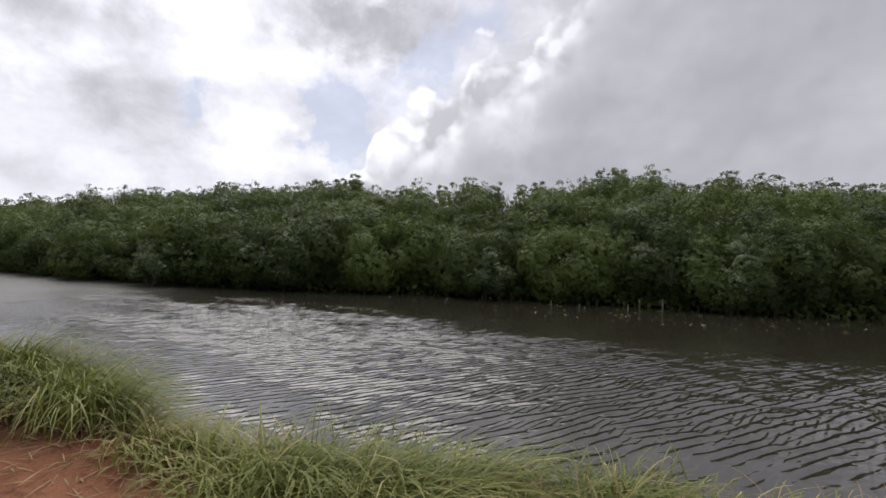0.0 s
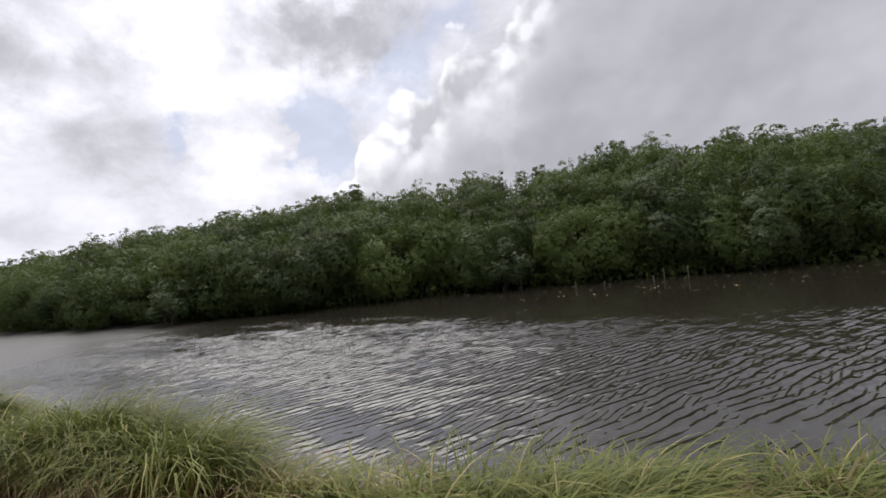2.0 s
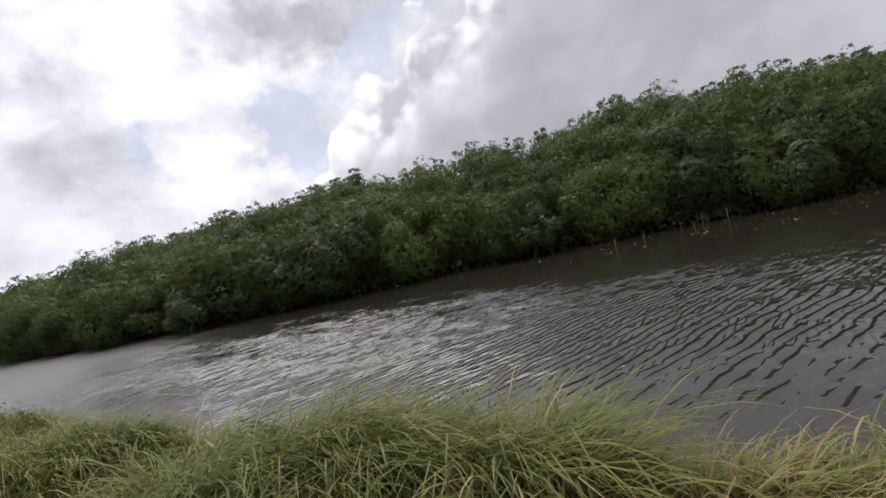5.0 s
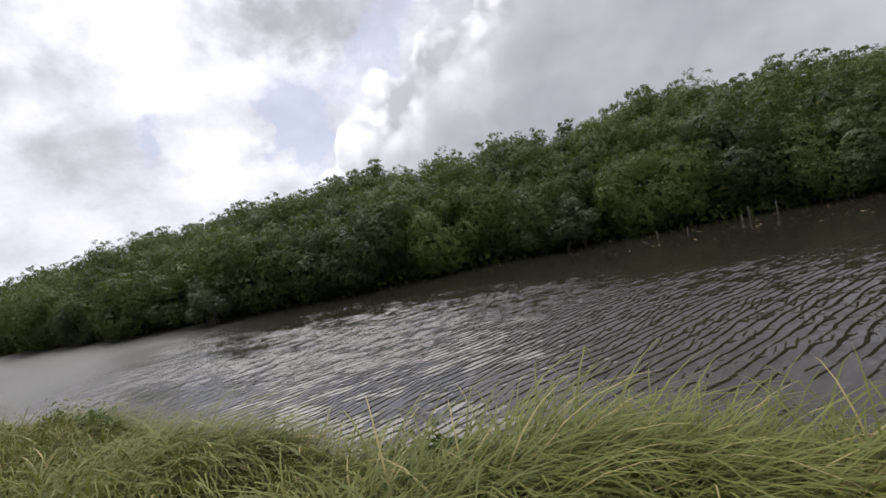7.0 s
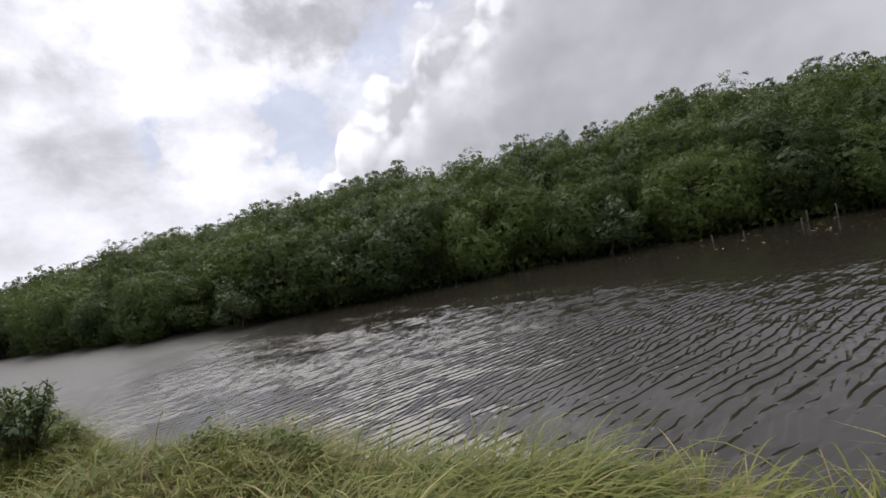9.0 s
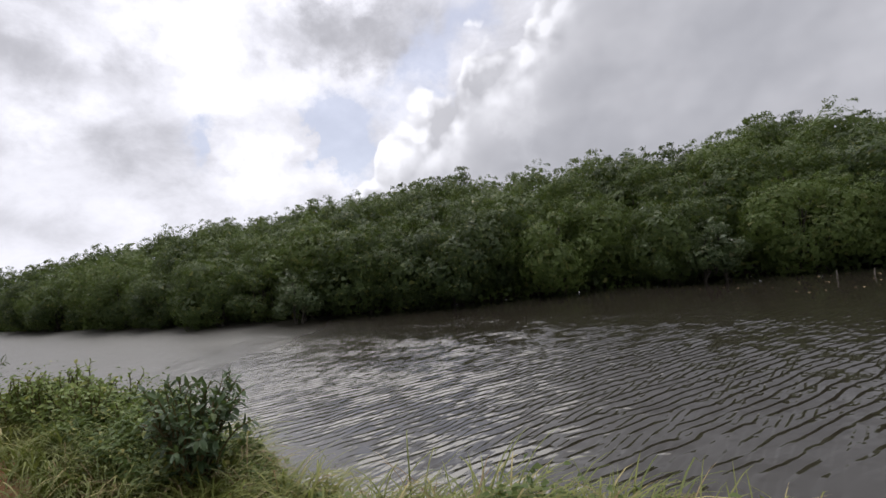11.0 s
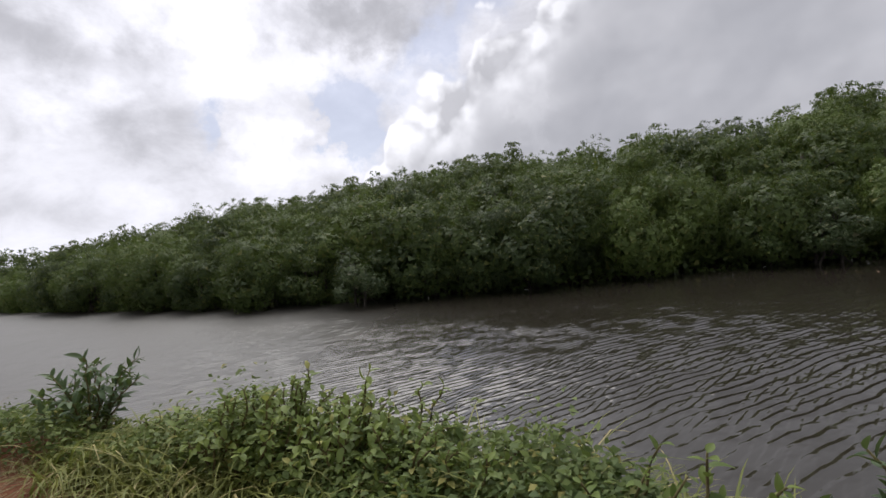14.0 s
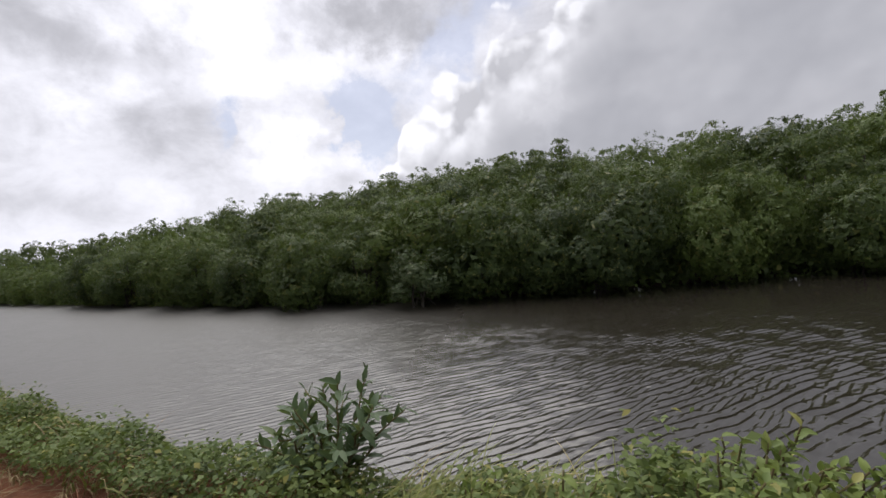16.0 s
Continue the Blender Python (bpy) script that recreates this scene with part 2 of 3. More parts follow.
def water_material():
    """Brown creek water: wind ripples with long crests and steep fronts, weaker in the lee of the far trees."""
    m, t, p = surface("creek_water", 0.16, 0.5)
    p.inputs["IOR"].default_value = 1.7
    p.inputs["Base Color"].default_value = (0.028, 0.024, 0.018, 1)
    pos = place(t)
    lee = t.nodes.new("ShaderNodeAttribute")
    lee.attribute_name = "wind"
    gust = speckle(t, mapped(t, pos, scale=(0.3, 0.45, 0)), 1.0, 4, 0.6)
    shimmer = t.nodes.new("ShaderNodeAttribute")
    shimmer.attribute_name = "shimmer"
    gusty = calc(t, "MULTIPLY_ADD", shimmer.outputs["Fac"], -1.3, 1.7)
    force = span(t, calc(t, "MULTIPLY_ADD", calc(t, "SUBTRACT", gust, 0.5), gusty, lee.outputs["Fac"]), 0.15, 1.65, 0.07, 1.8)
    reach = 0.008
    t.links.new(calc(t, "MULTIPLY_ADD", shimmer.outputs["Fac"], 0.40, span(t, force, 0.1, 0.9, 0.05, 0.08)), p.inputs["Roughness"])

    def height(dx, dy):
        moved = mapped(t, pos, shift=(dx, dy, 0))
        ax = t.nodes.new("ShaderNodeSeparateXYZ")
        t.links.new(mapped(t, moved, turn=(0, 0, radians(-64))), ax.inputs[0])
        bend = speckle(t, mapped(t, moved, scale=(0.16, 0.16, 0)), 1.0, 1)
        along, across = ax.outputs[0], calc(t, "MULTIPLY_ADD", bend, 0.7, ax.outputs[1])

        def train(f_along, f_across, detail, shift):
            v = t.nodes.new("ShaderNodeCombineXYZ")
            t.links.new(calc(t, "MULTIPLY", along, f_along), v.inputs[0])
            t.links.new(calc(t, "MULTIPLY_ADD", across, f_across, shift), v.inputs[1])
            return speckle(t, v.outputs[0], 1.0, detail, 0.5)

        def crests(f, skew, stir, steep, shift):
            """Ripples with long gentle backs and short steep fronts."""
            sway = train(0.85, 1.2, 3.0, 3.0 + shift)
            lead = calc(t, "MULTIPLY_ADD", along, skew, across)
            turn = calc(t, "FRACT", calc(t, "MULTIPLY_ADD", lead, f, calc(t, "MULTIPLY", sway, stir)))
            return calc(t, "MINIMUM", calc(t, "DIVIDE", turn, 1 - steep), calc(t, "DIVIDE", calc(t, "SUBTRACT", 1.0, turn), steep))

        broken = span(t, train(1.6, 2.6, 2.0, 9.0), 0.40, 0.58, 0.15, 1.0)
        other = calc(t, "SUBTRACT", 1.3, broken)
        h = calc(t, "MULTIPLY", calc(t, "MULTIPLY", crests(5.1, 0.0, 1.8, 0.26, 0.0), broken), 0.0265)
        h = calc(t, "ADD", h, calc(t, "MULTIPLY", calc(t, "MULTIPLY", crests(7.6, -0.35, 1.8, 0.28, 5.0), other), 0.0085))
        h = calc(t, "ADD", h, calc(t, "MULTIPLY", train(1.4, 5.0, 1.0, 0.0), 0.0026))
        h = calc(t, "ADD", h, calc(t, "MULTIPLY", train(7.0, 18.0, 1.0, 7.0), 0.0012))
        return calc(t, "MULTIPLY", h, force)

    h0 = height(0.0, 0.0)
    slope = [calc(t, "DIVIDE", calc(t, "SUBTRACT", h0, height(*d)), reach) for d in ((reach, 0.0), (0.0, reach))]
    nv = t.nodes.new("ShaderNodeCombineXYZ")
    t.links.new(slope[0], nv.inputs[0])
    t.links.new(slope[1], nv.inputs[1])
    nv.inputs[2].default_value = 1.0
    norm = t.nodes.new("ShaderNodeVectorMath")
    norm.operation = "NORMALIZE"
    t.links.new(nv.outputs[0], norm.inputs[0])
    t.links.new(norm.outputs[0], p.inputs["Normal"])
    return m


def bark_material(name, c1, c2):
    m, t, p = surface(name, 0.85, 0.2)
    n = speckle(t, mapped(t, place(t), scale=(14, 14, 3)), 1.0, 5, 0.6)
    t.links.new(mix_colour(t, span(t, n, 0.3, 0.7), c1, c2), p.inputs["Base Color"])
    relief(t, p, n, 0.02)
    return m


M_SOIL = soil_material()
M_WATER = water_material()
M_BARK = bark_material("mangrove_bark", (0.035, 0.03, 0.024), (0.085, 0.075, 0.06))
M_PALE = bark_material("pale_bark", (0.10, 0.088, 0.07), (0.24, 0.215, 0.18))
M_STEM = bark_material("green_stem", (0.09, 0.07, 0.035), (0.16, 0.14, 0.06))
M_MANGROVE = leafy("mangrove_leaf", (0.040, 0.064, 0.023), (0.118, 0.168, 0.043), (0.19, 0.20, 0.06), 0.5, 0.25, 0.30, 0.95)
M_MANGROVE_PALE = leafy("grey_mangrove_leaf", (0.048, 0.076, 0.032), (0.122, 0.165, 0.064), (0.22, 0.23, 0.12), 0.45, 0.3, 0.2, 0.2)
M_GRASS = leafy("grass_blade", (0.085, 0.115, 0.024), (0.265, 0.268, 0.072), (0.42, 0.35, 0.16), 0.55, 0.25, 0.3)
M_STRAW = leafy("dry_grass", (0.16, 0.10, 0.055), (0.38, 0.29, 0.16), (0.22, 0.09, 0.05), 0.7, 0.2, 0.15)
M_CREEPER = leafy("creeper_leaf", (0.056, 0.092, 0.027), (0.168, 0.215, 0.060), (0.29, 0.27, 0.08), 0.55, 0.22, 0.28)
M_SHRUB = leafy("shrub_leaf", (0.040, 0.072, 0.030), (0.088, 0.135, 0.058), (0.13, 0.17, 0.07), 0.48, 0.28, 0.25, 0.6)
M_YOUNG = leafy("young_leaf", (0.085, 0.135, 0.035), (0.235, 0.295, 0.075), (0.34, 0.33, 0.10), 0.5, 0.28, 0.35, 0.4)


# ---- plan of the creek ----
EDGE_X = [-600, -120, -60, -40, -25, -19, -16, -14, -12.5, -11, -9, -7.5, -6.4, -5, -4, -3, -1.3, 0, 1, 2, 3, 4, 5, 6, 8, 12, 40, 600]
EDGE_Y = [-140, -10, 0.8, 3.4, 4.3, 4.4, 4.75, 5.1, 5.6, 6.0, 6.3, 6.2, 6.15, 6.55, 6.5, 6.5, 6.8, 7.0, 7.0, 7.1, 7.25, 7.65, 8.2, 8.8, 10.0, 12.0, 24, 250]
FAR_X = [-600, -200, -120, -85, -64, -51, -41, -34, -27, -22, -17, -12.6, -8, -4, 3, 9, 16, 45, 600]
FAR_Y = [-90, 2, 9.5, 12.6, 14, 15, 16, 17, 18.6, 20.8, 23.8, 27.4, 29.6, 30.8, 32.4, 35.2, 39.5, 60, 340]
SOIL_X = [-120, -60, -25, -17, -15, -13, -11.5, -9.5, -7, -4, -2, -0.5, 0.5, 1.5, 2.8, 3.7, 4.4, 5.5, 8, 12, 40]
SOIL_Y = [-12, -1.2, 3.0, 3.3, 3.55, 4.1, 4.5, 4.65, 4.7, 4.7, 4.75, 5.2, 5.8, 6.05, 6.25, 6.15, 6.4, 7.1, 8.9, 11.0, 23]


def near_edge(x):
    return np.interp(x, EDGE_X, EDGE_Y)


def far_edge(x):
    return np.interp(x, FAR_X, FAR_Y)


def soil_edge(x):
    return np.interp(x, SOIL_X, SOIL_Y)


def step(v, a, b):
    v = np.clip((v - a) / (b - a), 0, 1)
    return v * v * (3 - 2 * v)


def ground_z(x, y):
    """Height of the ground: the raised track, the bank, the bed of the creek, the mud under the mangroves."""
    top = np.interp(x, [-60, -16, -10, -5, -2, 1, 4, 6, 12], [1.2, 1.18, 1.12, 1.02, 0.97, 0.86, 0.85, 0.78, 0.76])
    d, f = near_edge(x) - y, y - far_edge(x)
    near = top * step(d, -0.1, 0.7) - 0.8 * step(-d, 0.0, 2.5)
    lump = 0.035 * np.sin(x * 2.3 + y * 1.1) * np.sin(y * 3.1 - x * 0.7) + 0.02 * np.sin(x * 7.1 + 2 * y) * np.sin(y * 6.3 + x)
    return near + lump * step(d, 0.1, 0.8) + 1.0 * step(f, -2.5, 2.5)


def sheet(name, verts, faces, material):
    me = bpy.data.meshes.new(name)
    me.from_pydata([tuple(v) for v in verts], [], faces)
    me.materials.append(material)
    me.polygons.foreach_set("use_smooth", [True] * len(me.polygons))
    return me


def grid_faces(nx, ny):
    return [(i * ny + j, (i + 1) * ny + j, (i + 1) * ny + j + 1, i * ny + j + 1) for i in range(nx - 1) for j in range(ny - 1)]


XS = np.concatenate([[-600, -400, -250, -160, -120, -90, -75, -60, -50, -42, -36, -31], np.arange(-28, 13, 0.15), [13.5, 15, 18, 22, 27, 33, 40, 60, 100, 200, 350, 600]])
rows = []
for x in XS:
    ye, yf = near_edge(x), far_edge(x)
    ys = np.concatenate([[ye - 600, ye - 200, ye - 60, ye - 20, ye - 10, ye - 6, ye - 4.5], np.arange(ye - 3.8, ye + 0.61, 0.15),
                         [ye + 1.2, ye + 2.6, (ye + yf) / 2, yf - 2.5, yf - 1.2, yf, yf + 1.2, yf + 2.5, yf + 8, yf + 25, yf + 100, yf + 700]])
    rows.append(np.stack([np.full(len(ys), x), ys, ground_z(x, ys)], 1))
rows = np.array(rows)
ground = new("ground", sheet("ground", rows.reshape(-1, 3), grid_faces(len(XS), rows.shape[1]), M_SOIL))
tagged(ground, "red earth bank and track along a muddy creek", "ground", kind="structure")

WX = np.concatenate([[-600, -300, -160, -100, -70], np.arange(-50, 20, 1.0), [25, 35, 60, 120, 300, 600]])
wrows, wind, shimmer = [], [], []
for x in WX:
    ye, yf = near_edge(x) - 0.7, far_edge(x) + 1.4
    f = np.linspace(0, 1, 40)
    ys = ye + (yf - ye) * f
    wrows.append(np.stack([np.full(40, x), ys, np.zeros(40)], 1))
    calm = np.interp(x, [-60, -40, -26, -16, -7, 2.5, 14], [-8.0, -6.0, -2.0, 5.0, 10.0, 13.5, 14.5])
    open_reach = np.clip(((yf - 1.4) - ys - calm + 2.6) / 5.0, 0, 1)
    fetch = np.interp(ys - ye - 0.7, [0.0, 1.0, 2.5, 5.0], [0.2, 0.3, 0.55, 1.0]) if x > -12 else 1.0
    shimmer.append(np.interp(x + 0.55 * (ys - 12.0), [-26, -11], [1.0, 0.0]))
    wind.append((0.10 + 0.90 * open_reach) * fetch * np.interp(x, [-26, -16, -8, -2], [0.66, 0.74, 0.96, 1.05]))
wme = sheet("water", np.array(wrows).reshape(-1, 3), grid_faces(len(WX), 40), M_WATER)
wme.attributes.new("wind", "FLOAT", "POINT").data.foreach_set("value", np.array(wind).ravel().astype(np.float32))
wme.attributes.new("shimmer", "FLOAT", "POINT").data.foreach_set("value", np.array(shimmer).ravel().astype(np.float32))
tagged(new("water", wme), "brown creek water with wind ripples", "water", kind="structure")


# ---- plant building ----
RNG = np.random.default_rng(7)


def unit(v):
    return v / np.maximum(np.linalg.norm(v, axis=-1, keepdims=True), 1e-9)


def leaf_mesh(name, p, axis, normal, length, width, material, droop=0.12):
    """Many leaves in one mesh: each a folded diamond with its own base, axis and face."""
    axis = unit(axis)
    side = unit(np.cross(axis, normal))
    up = np.cross(side, axis)
    length, width = np.asarray(length)[:, None], np.asarray(width)[:, None]
    mid = p + axis * length * 0.48
    tip = p + axis * length - up * length * droop
    v = np.stack([p, mid + side * width / 2 + up * width * 0.14, tip, mid - side * width / 2 + up * width * 0.14], 1).reshape(-1, 3)
    n = len(p)
    me = bpy.data.meshes.new(name)
    me.vertices.add(4 * n)
    me.vertices.foreach_set("co", v.astype(np.float32).ravel())
    me.loops.add(4 * n)
    me.loops.foreach_set("vertex_index", np.arange(4 * n, dtype=np.int32))
    me.polygons.add(n)
    me.polygons.foreach_set("loop_start", np.arange(0, 4 * n, 4, dtype=np.int32))
    me.update(calc_edges=True)
    me.materials.append(material)
    return me


def crown_mesh(name, p, axis, normal, length, width, material):
    """The small leaves of a crown: one facet each."""
    axis = unit(axis)
    side = unit(np.cross(axis, normal))
    length, width = np.asarray(length)[:, None], np.asarray(width)[:, None]
    v = np.stack([p, p + axis * length * 0.72 + side * width * 0.62, p + axis * length - side * width * 0.38], 1).reshape(-1, 3)
    n = len(p)
    me = bpy.data.meshes.new(name)
    me.vertices.add(3 * n)
    me.vertices.foreach_set("co", v.astype(np.float32).ravel())
    me.loops.add(3 * n)
    me.loops.foreach_set("vertex_index", np.arange(3 * n, dtype=np.int32))
    me.polygons.add(n)
    me.polygons.foreach_set("loop_start", np.arange(0, 3 * n, 3, dtype=np.int32))
    me.update(calc_edges=True)
    me.materials.append(material)
    return me


def blade_mesh(name, root, lean, length, width, material, segs=6, curl=2.25):
    """Many grass blades: ribbons that rise and bend over towards lean."""
    n = len(root)
    lean = unit(lean)
    side = np.stack([-lean[:, 1], lean[:, 0], np.zeros(n)], 1)
    k = np.linspace(0, 1, segs + 1)
    bend = RNG.uniform(0.5, 1.0, n) ** 0.8 * curl
    fold = RNG.uniform(0.3, 0.8, n)
    snap = np.where(RNG.uniform(0, 1, n) < 0.3, RNG.uniform(0.5, 1.3, n), 0.0)
    pts = []
    p = root.copy()
    for i in range(segs + 1):
        w = width * (1 - k[i]) ** 0.6 * (0.55 + 0.45 * min(1, k[i] * 4 + 0.2))
        pts.append(p - side * w[:, None] / 2)
        pts.append(p + side * w[:, None] / 2)
        a = np.minimum(0.12 + bend * (0.2 + 1.0 * k[i] ** 1.1) + snap * (k[i] > fold), 2.6)
        p = p + (lean * np.sin(a)[:, None] + np.array([0, 0, 1]) * np.cos(a)[:, None]) * (length / segs)[:, None]
    v = np.stack(pts, 1).reshape(-1, 3)
    m = 2 * (segs + 1)
    base = np.arange(n)[:, None] * m
    quads = np.concatenate([base + np.array([2 * i, 2 * i + 1, 2 * i + 3, 2 * i + 2]) for i in range(segs)], 1).reshape(-1)
    me = bpy.data.meshes.new(name)
    me.vertices.add(len(v))
    me.vertices.foreach_set("co", v.astype(np.float32).ravel())
    me.loops.add(len(quads))
    me.loops.foreach_set("vertex_index", quads.astype(np.int32))
    me.polygons.add(len(quads) // 4)
    me.polygons.foreach_set("loop_start", np.arange(0, len(quads), 4, dtype=np.int32))
    me.update(calc_edges=True)
    me.polygons.foreach_set("use_smooth", [True] * len(me.polygons))
    me.materials.append(material)
    return me


def tubes(name, lines, material, sides=6):
    """Tapered limbs in one mesh: each line is a list of (x, y, z, radius)."""
    verts, faces = [], []
    for line in lines:
        pts = np.array([q[:3] for q in line], float)
        tangents = unit(np.gradient(pts, axis=0))
        start = len(verts)
        for q, t in zip(line, tangents):
            a = unit(np.cross(t, (0.31, 0.17, 0.93) if abs(t[2]) < 0.9 else (1.0, 0.2, 0)))
            b = np.cross(t, a)
            for s in range(sides):
                w = 2 * math.pi * s / sides
                verts.append(np.array(q[:3]) + (a * math.cos(w) + b * math.sin(w)) * q[3])
        for i in range(len(line) - 1):
            for s in range(sides):
                u, w = start + i * sides + s, start + i * sides + (s + 1) % sides
                faces.append((u, w, w + sides, u + sides))
        faces.append(tuple(range(start + (len(line) - 1) * sides, start + len(line) * sides)))
    return sheet(name, verts, faces, material)


def part(name, me, parent, label="", m=None):
    ob = new(name, me)
    ob.parent = parent
    if m is not None:
        ob.matrix_basis = m
    return tagged(ob, label)


def curve_line(a, b, ra, rb, sag=0.0, n=6, wob=0.06):
    a, b = np.array(a, float), np.array(b, float)
    out = []
    for k in np.linspace(0, 1, n):
        p = a + (b - a) * k + np.array([0, 0, sag]) * math.sin(math.pi * k) + RNG.normal(0, wob, 3) * (0 < k < 1)
        out.append((*p, ra + (rb - ra) * k))
    return out


NATIVE = {}


def mangrove(height, radius, lobes, fine, low, size, leaf_mat=M_MANGROVE, bark=M_BARK, props=9, leaf=0.125, core=110, sprigs=3):
    """A mangrove: prop roots, leaning trunks with limbs, and a crown of billows of leaf rosettes. low: how far down the crown comes."""
    base = new("mangrove_tree")
    NATIVE[base.name] = height
    trunks, rows_ = [], []

    def foliage(at, out, length, lift):
        """Leaves that lie along the face of a billow."""
        m = len(at)
        across = np.cross(out, RNG.normal(0, 1, (m, 3)))
        axis = unit(unit(across) + out * lift)
        face = out + RNG.normal(0, 0.28, (m, 3)) + (0, 0, 0.35)
        length = length * RNG.uniform(0.72, 1.25, m)
        rows_.append((at, axis, face, length, length * RNG.uniform(0.5, 0.7, m)))

    def dome(c, rad, n, count, deep):
        v = unit(RNG.normal(0, 1, (max(3, count // 8), 3)))
        away = (v @ n)[:, None]
        v = np.where(away < -0.25, v - 1.7 * away * n, v)
        knots = c + v * rad * RNG.uniform(0.86, 1.05, (len(v), 1)) * (1, 1, 0.82)
        vk, kk = np.repeat(v, 8, 0), np.repeat(knots, 8, 0)
        foliage(kk + RNG.normal(0, 0.035, kk.shape), vk, leaf * size, RNG.uniform(-0.15, 0.45, (len(vk), 1)))
        if deep:
            v = unit(RNG.normal(0, 1, (deep, 3)) + n * 0.35)
            foliage(c + v * rad * RNG.uniform(0.5, 0.80, (deep, 1)) * (1, 1, 0.82), v, 0.30 * rad, 0.0)

    for k in range(3):
        w = RNG.uniform(0, 6.3)
        foot = (0.5 * math.cos(w), 0.5 * math.sin(w), -0.15)
        top = (0.3 * radius * math.cos(w + 0.5), 0.3 * radius * math.sin(w + 0.5), height * RNG.uniform(0.65, 0.8))
        trunks.append(curve_line(foot, top, 0.085, 0.035, 0.0, 8))
    for k in range(props):
        w = RNG.uniform(0, 6.3)
        r = RNG.uniform(0.5, 1.1)
        trunks.append(curve_line((0.25 * math.cos(w), 0.25 * math.sin(w), RNG.uniform(0.5, 1.0)), (r * math.cos(w), r * math.sin(w), -0.3), 0.035, 0.022, 0.22, 7, 0.03))
    centre = np.array([0, 0, low + (height - low) * 0.42])
    for k in range(lobes):
        # billows spread over the crown, from its hem to its top
        zz = 1 - 1.9 * (k + 0.5) / lobes
        w = 2.4 * k + RNG.uniform(-0.45, 0.45)
        flat = math.sqrt(max(0.02, 1 - zz * zz))
        u = unit(np.array([math.cos(w) * flat, math.sin(w) * flat, zz]))
        reach = np.array([radius, radius, (height - low) * (0.58 if u[2] > 0 else 0.42)])
        rad = RNG.uniform(0.66, 1.25) * 0.44 * radius
        c = centre + u * np.maximum(reach - rad * 0.75, 0.2) * RNG.uniform(0.82, 1.14)
        n = unit(u * (1, 1, 0.7) + (0, 0, 0.4))
        trunks.append(curve_line((0, 0, max(0.3, c[2] * RNG.uniform(0.3, 0.6))), c, 0.035, 0.012, 0.1, 5, 0.08))
        dome(c, rad, n, int(fine * (rad / (0.48 * radius)) ** 2), core)
        if u[2] > 0.25:
            for q in range(sprigs):
                v = unit(u * 0.5 + RNG.normal(0, 0.5, 3) + (0, 0, 0.9))
                dome(c + v * rad * 1.06, RNG.uniform(0.16, 0.34) * size, v, 48, 0)
    # foliage deep inside
    v = unit(RNG.normal(0, 1, (150, 3)))
    foliage(centre + v * RNG.uniform(0.2, 0.62, (150, 1)) * np.array([radius, radius, (height - low) * 0.5]), v, 0.5 * size, 0.0)
    part("trunk", tubes("trunk", trunks, bark), base)
    pos, axis, face, length, width = (np.concatenate([r[k] for r in rows_]) for k in range(5))
    part("crown", crown_mesh("crown", pos, axis, face, length, width, leaf_mat), base)
    return base


# ---- the mangroves across the creek ----
front = [mangrove(4.1, 2.3, 13, 1500, 0.1, 0.8), mangrove(4.7, 2.7, 15, 1700, -0.1, 0.84), mangrove(3.3, 2.2, 12, 1400, -0.15, 0.8), mangrove(4.9, 2.4, 15, 1500, -0.1, 0.8)]
tall = [mangrove(6.8, 2.4, 14, 1500, 1.2, 0.84), mangrove(7.5, 2.8, 16, 1600, 1.6, 0.88), mangrove(6.2, 2.5, 14, 1450, 1.0, 0.8)]
back_row = [mangrove(8.8, 2.5, 10, 1000, 3.6, 1.1, sprigs=5), mangrove(8.2, 2.8, 11, 1000, 3.2, 1.1, sprigs=5)]
far_low = [mangrove(4.4, 2.5, 10, 620, -0.15, 1.0, leaf=0.16, core=80), mangrove(5.2, 2.8, 11, 620, -0.1, 1.0, leaf=0.16, core=80)]
far_tall = [mangrove(8.2, 2.8, 11, 620, 1.8, 1.0, leaf=0.16, core=80, sprigs=4), mangrove(7.4, 2.6, 10, 620, 1.2, 1.0, leaf=0.16, core=80, sprigs=4)]
pale = mangrove(4.2, 1.9, 10, 900, 0.4, 1.0, M_MANGROVE_PALE, M_BARK, props=3, core=70)
for ob in front:
    tagged(ob, "low spreading mangrove whose dense green crown hangs to the water", "tree", "mangroves across the creek")
for ob in tall:
    tagged(ob, "tall mangrove with a domed dark green crown", "tree", "mangroves across the creek")
for ob in far_low:
    tagged(ob, "low mangrove with a rounded green crown along the far reach", "tree", "mangroves across the creek")
for ob in far_tall:
    tagged(ob, "tall round-topped mangrove along the far reach of the creek", "tree", "mangroves across the creek")
for ob in back_row:
    tagged(ob, "tall mangrove behind the others with a ragged open top", "tree", "mangroves across the creek")
used = set()
STAND_X = [-170, -120, -85, -60, -42, -30, -24, -18, -12, -6, -1, 4, 30]
STAND_K = [1.05, 1.0, 0.95, 0.91, 0.88, 0.89, 0.96, 0.98, 1.02, 1.0, 0.95, 1.0, 1.0]
# how tall the wood grows with its distance behind the bank
DEEP_D = [0, 1.3, 4.5, 10.6, 13, 18, 24, 30]
DEEP_H = [4.6, 5.2, 6.8, 8.9, 9.6, 10.4, 11.3, 11.8]


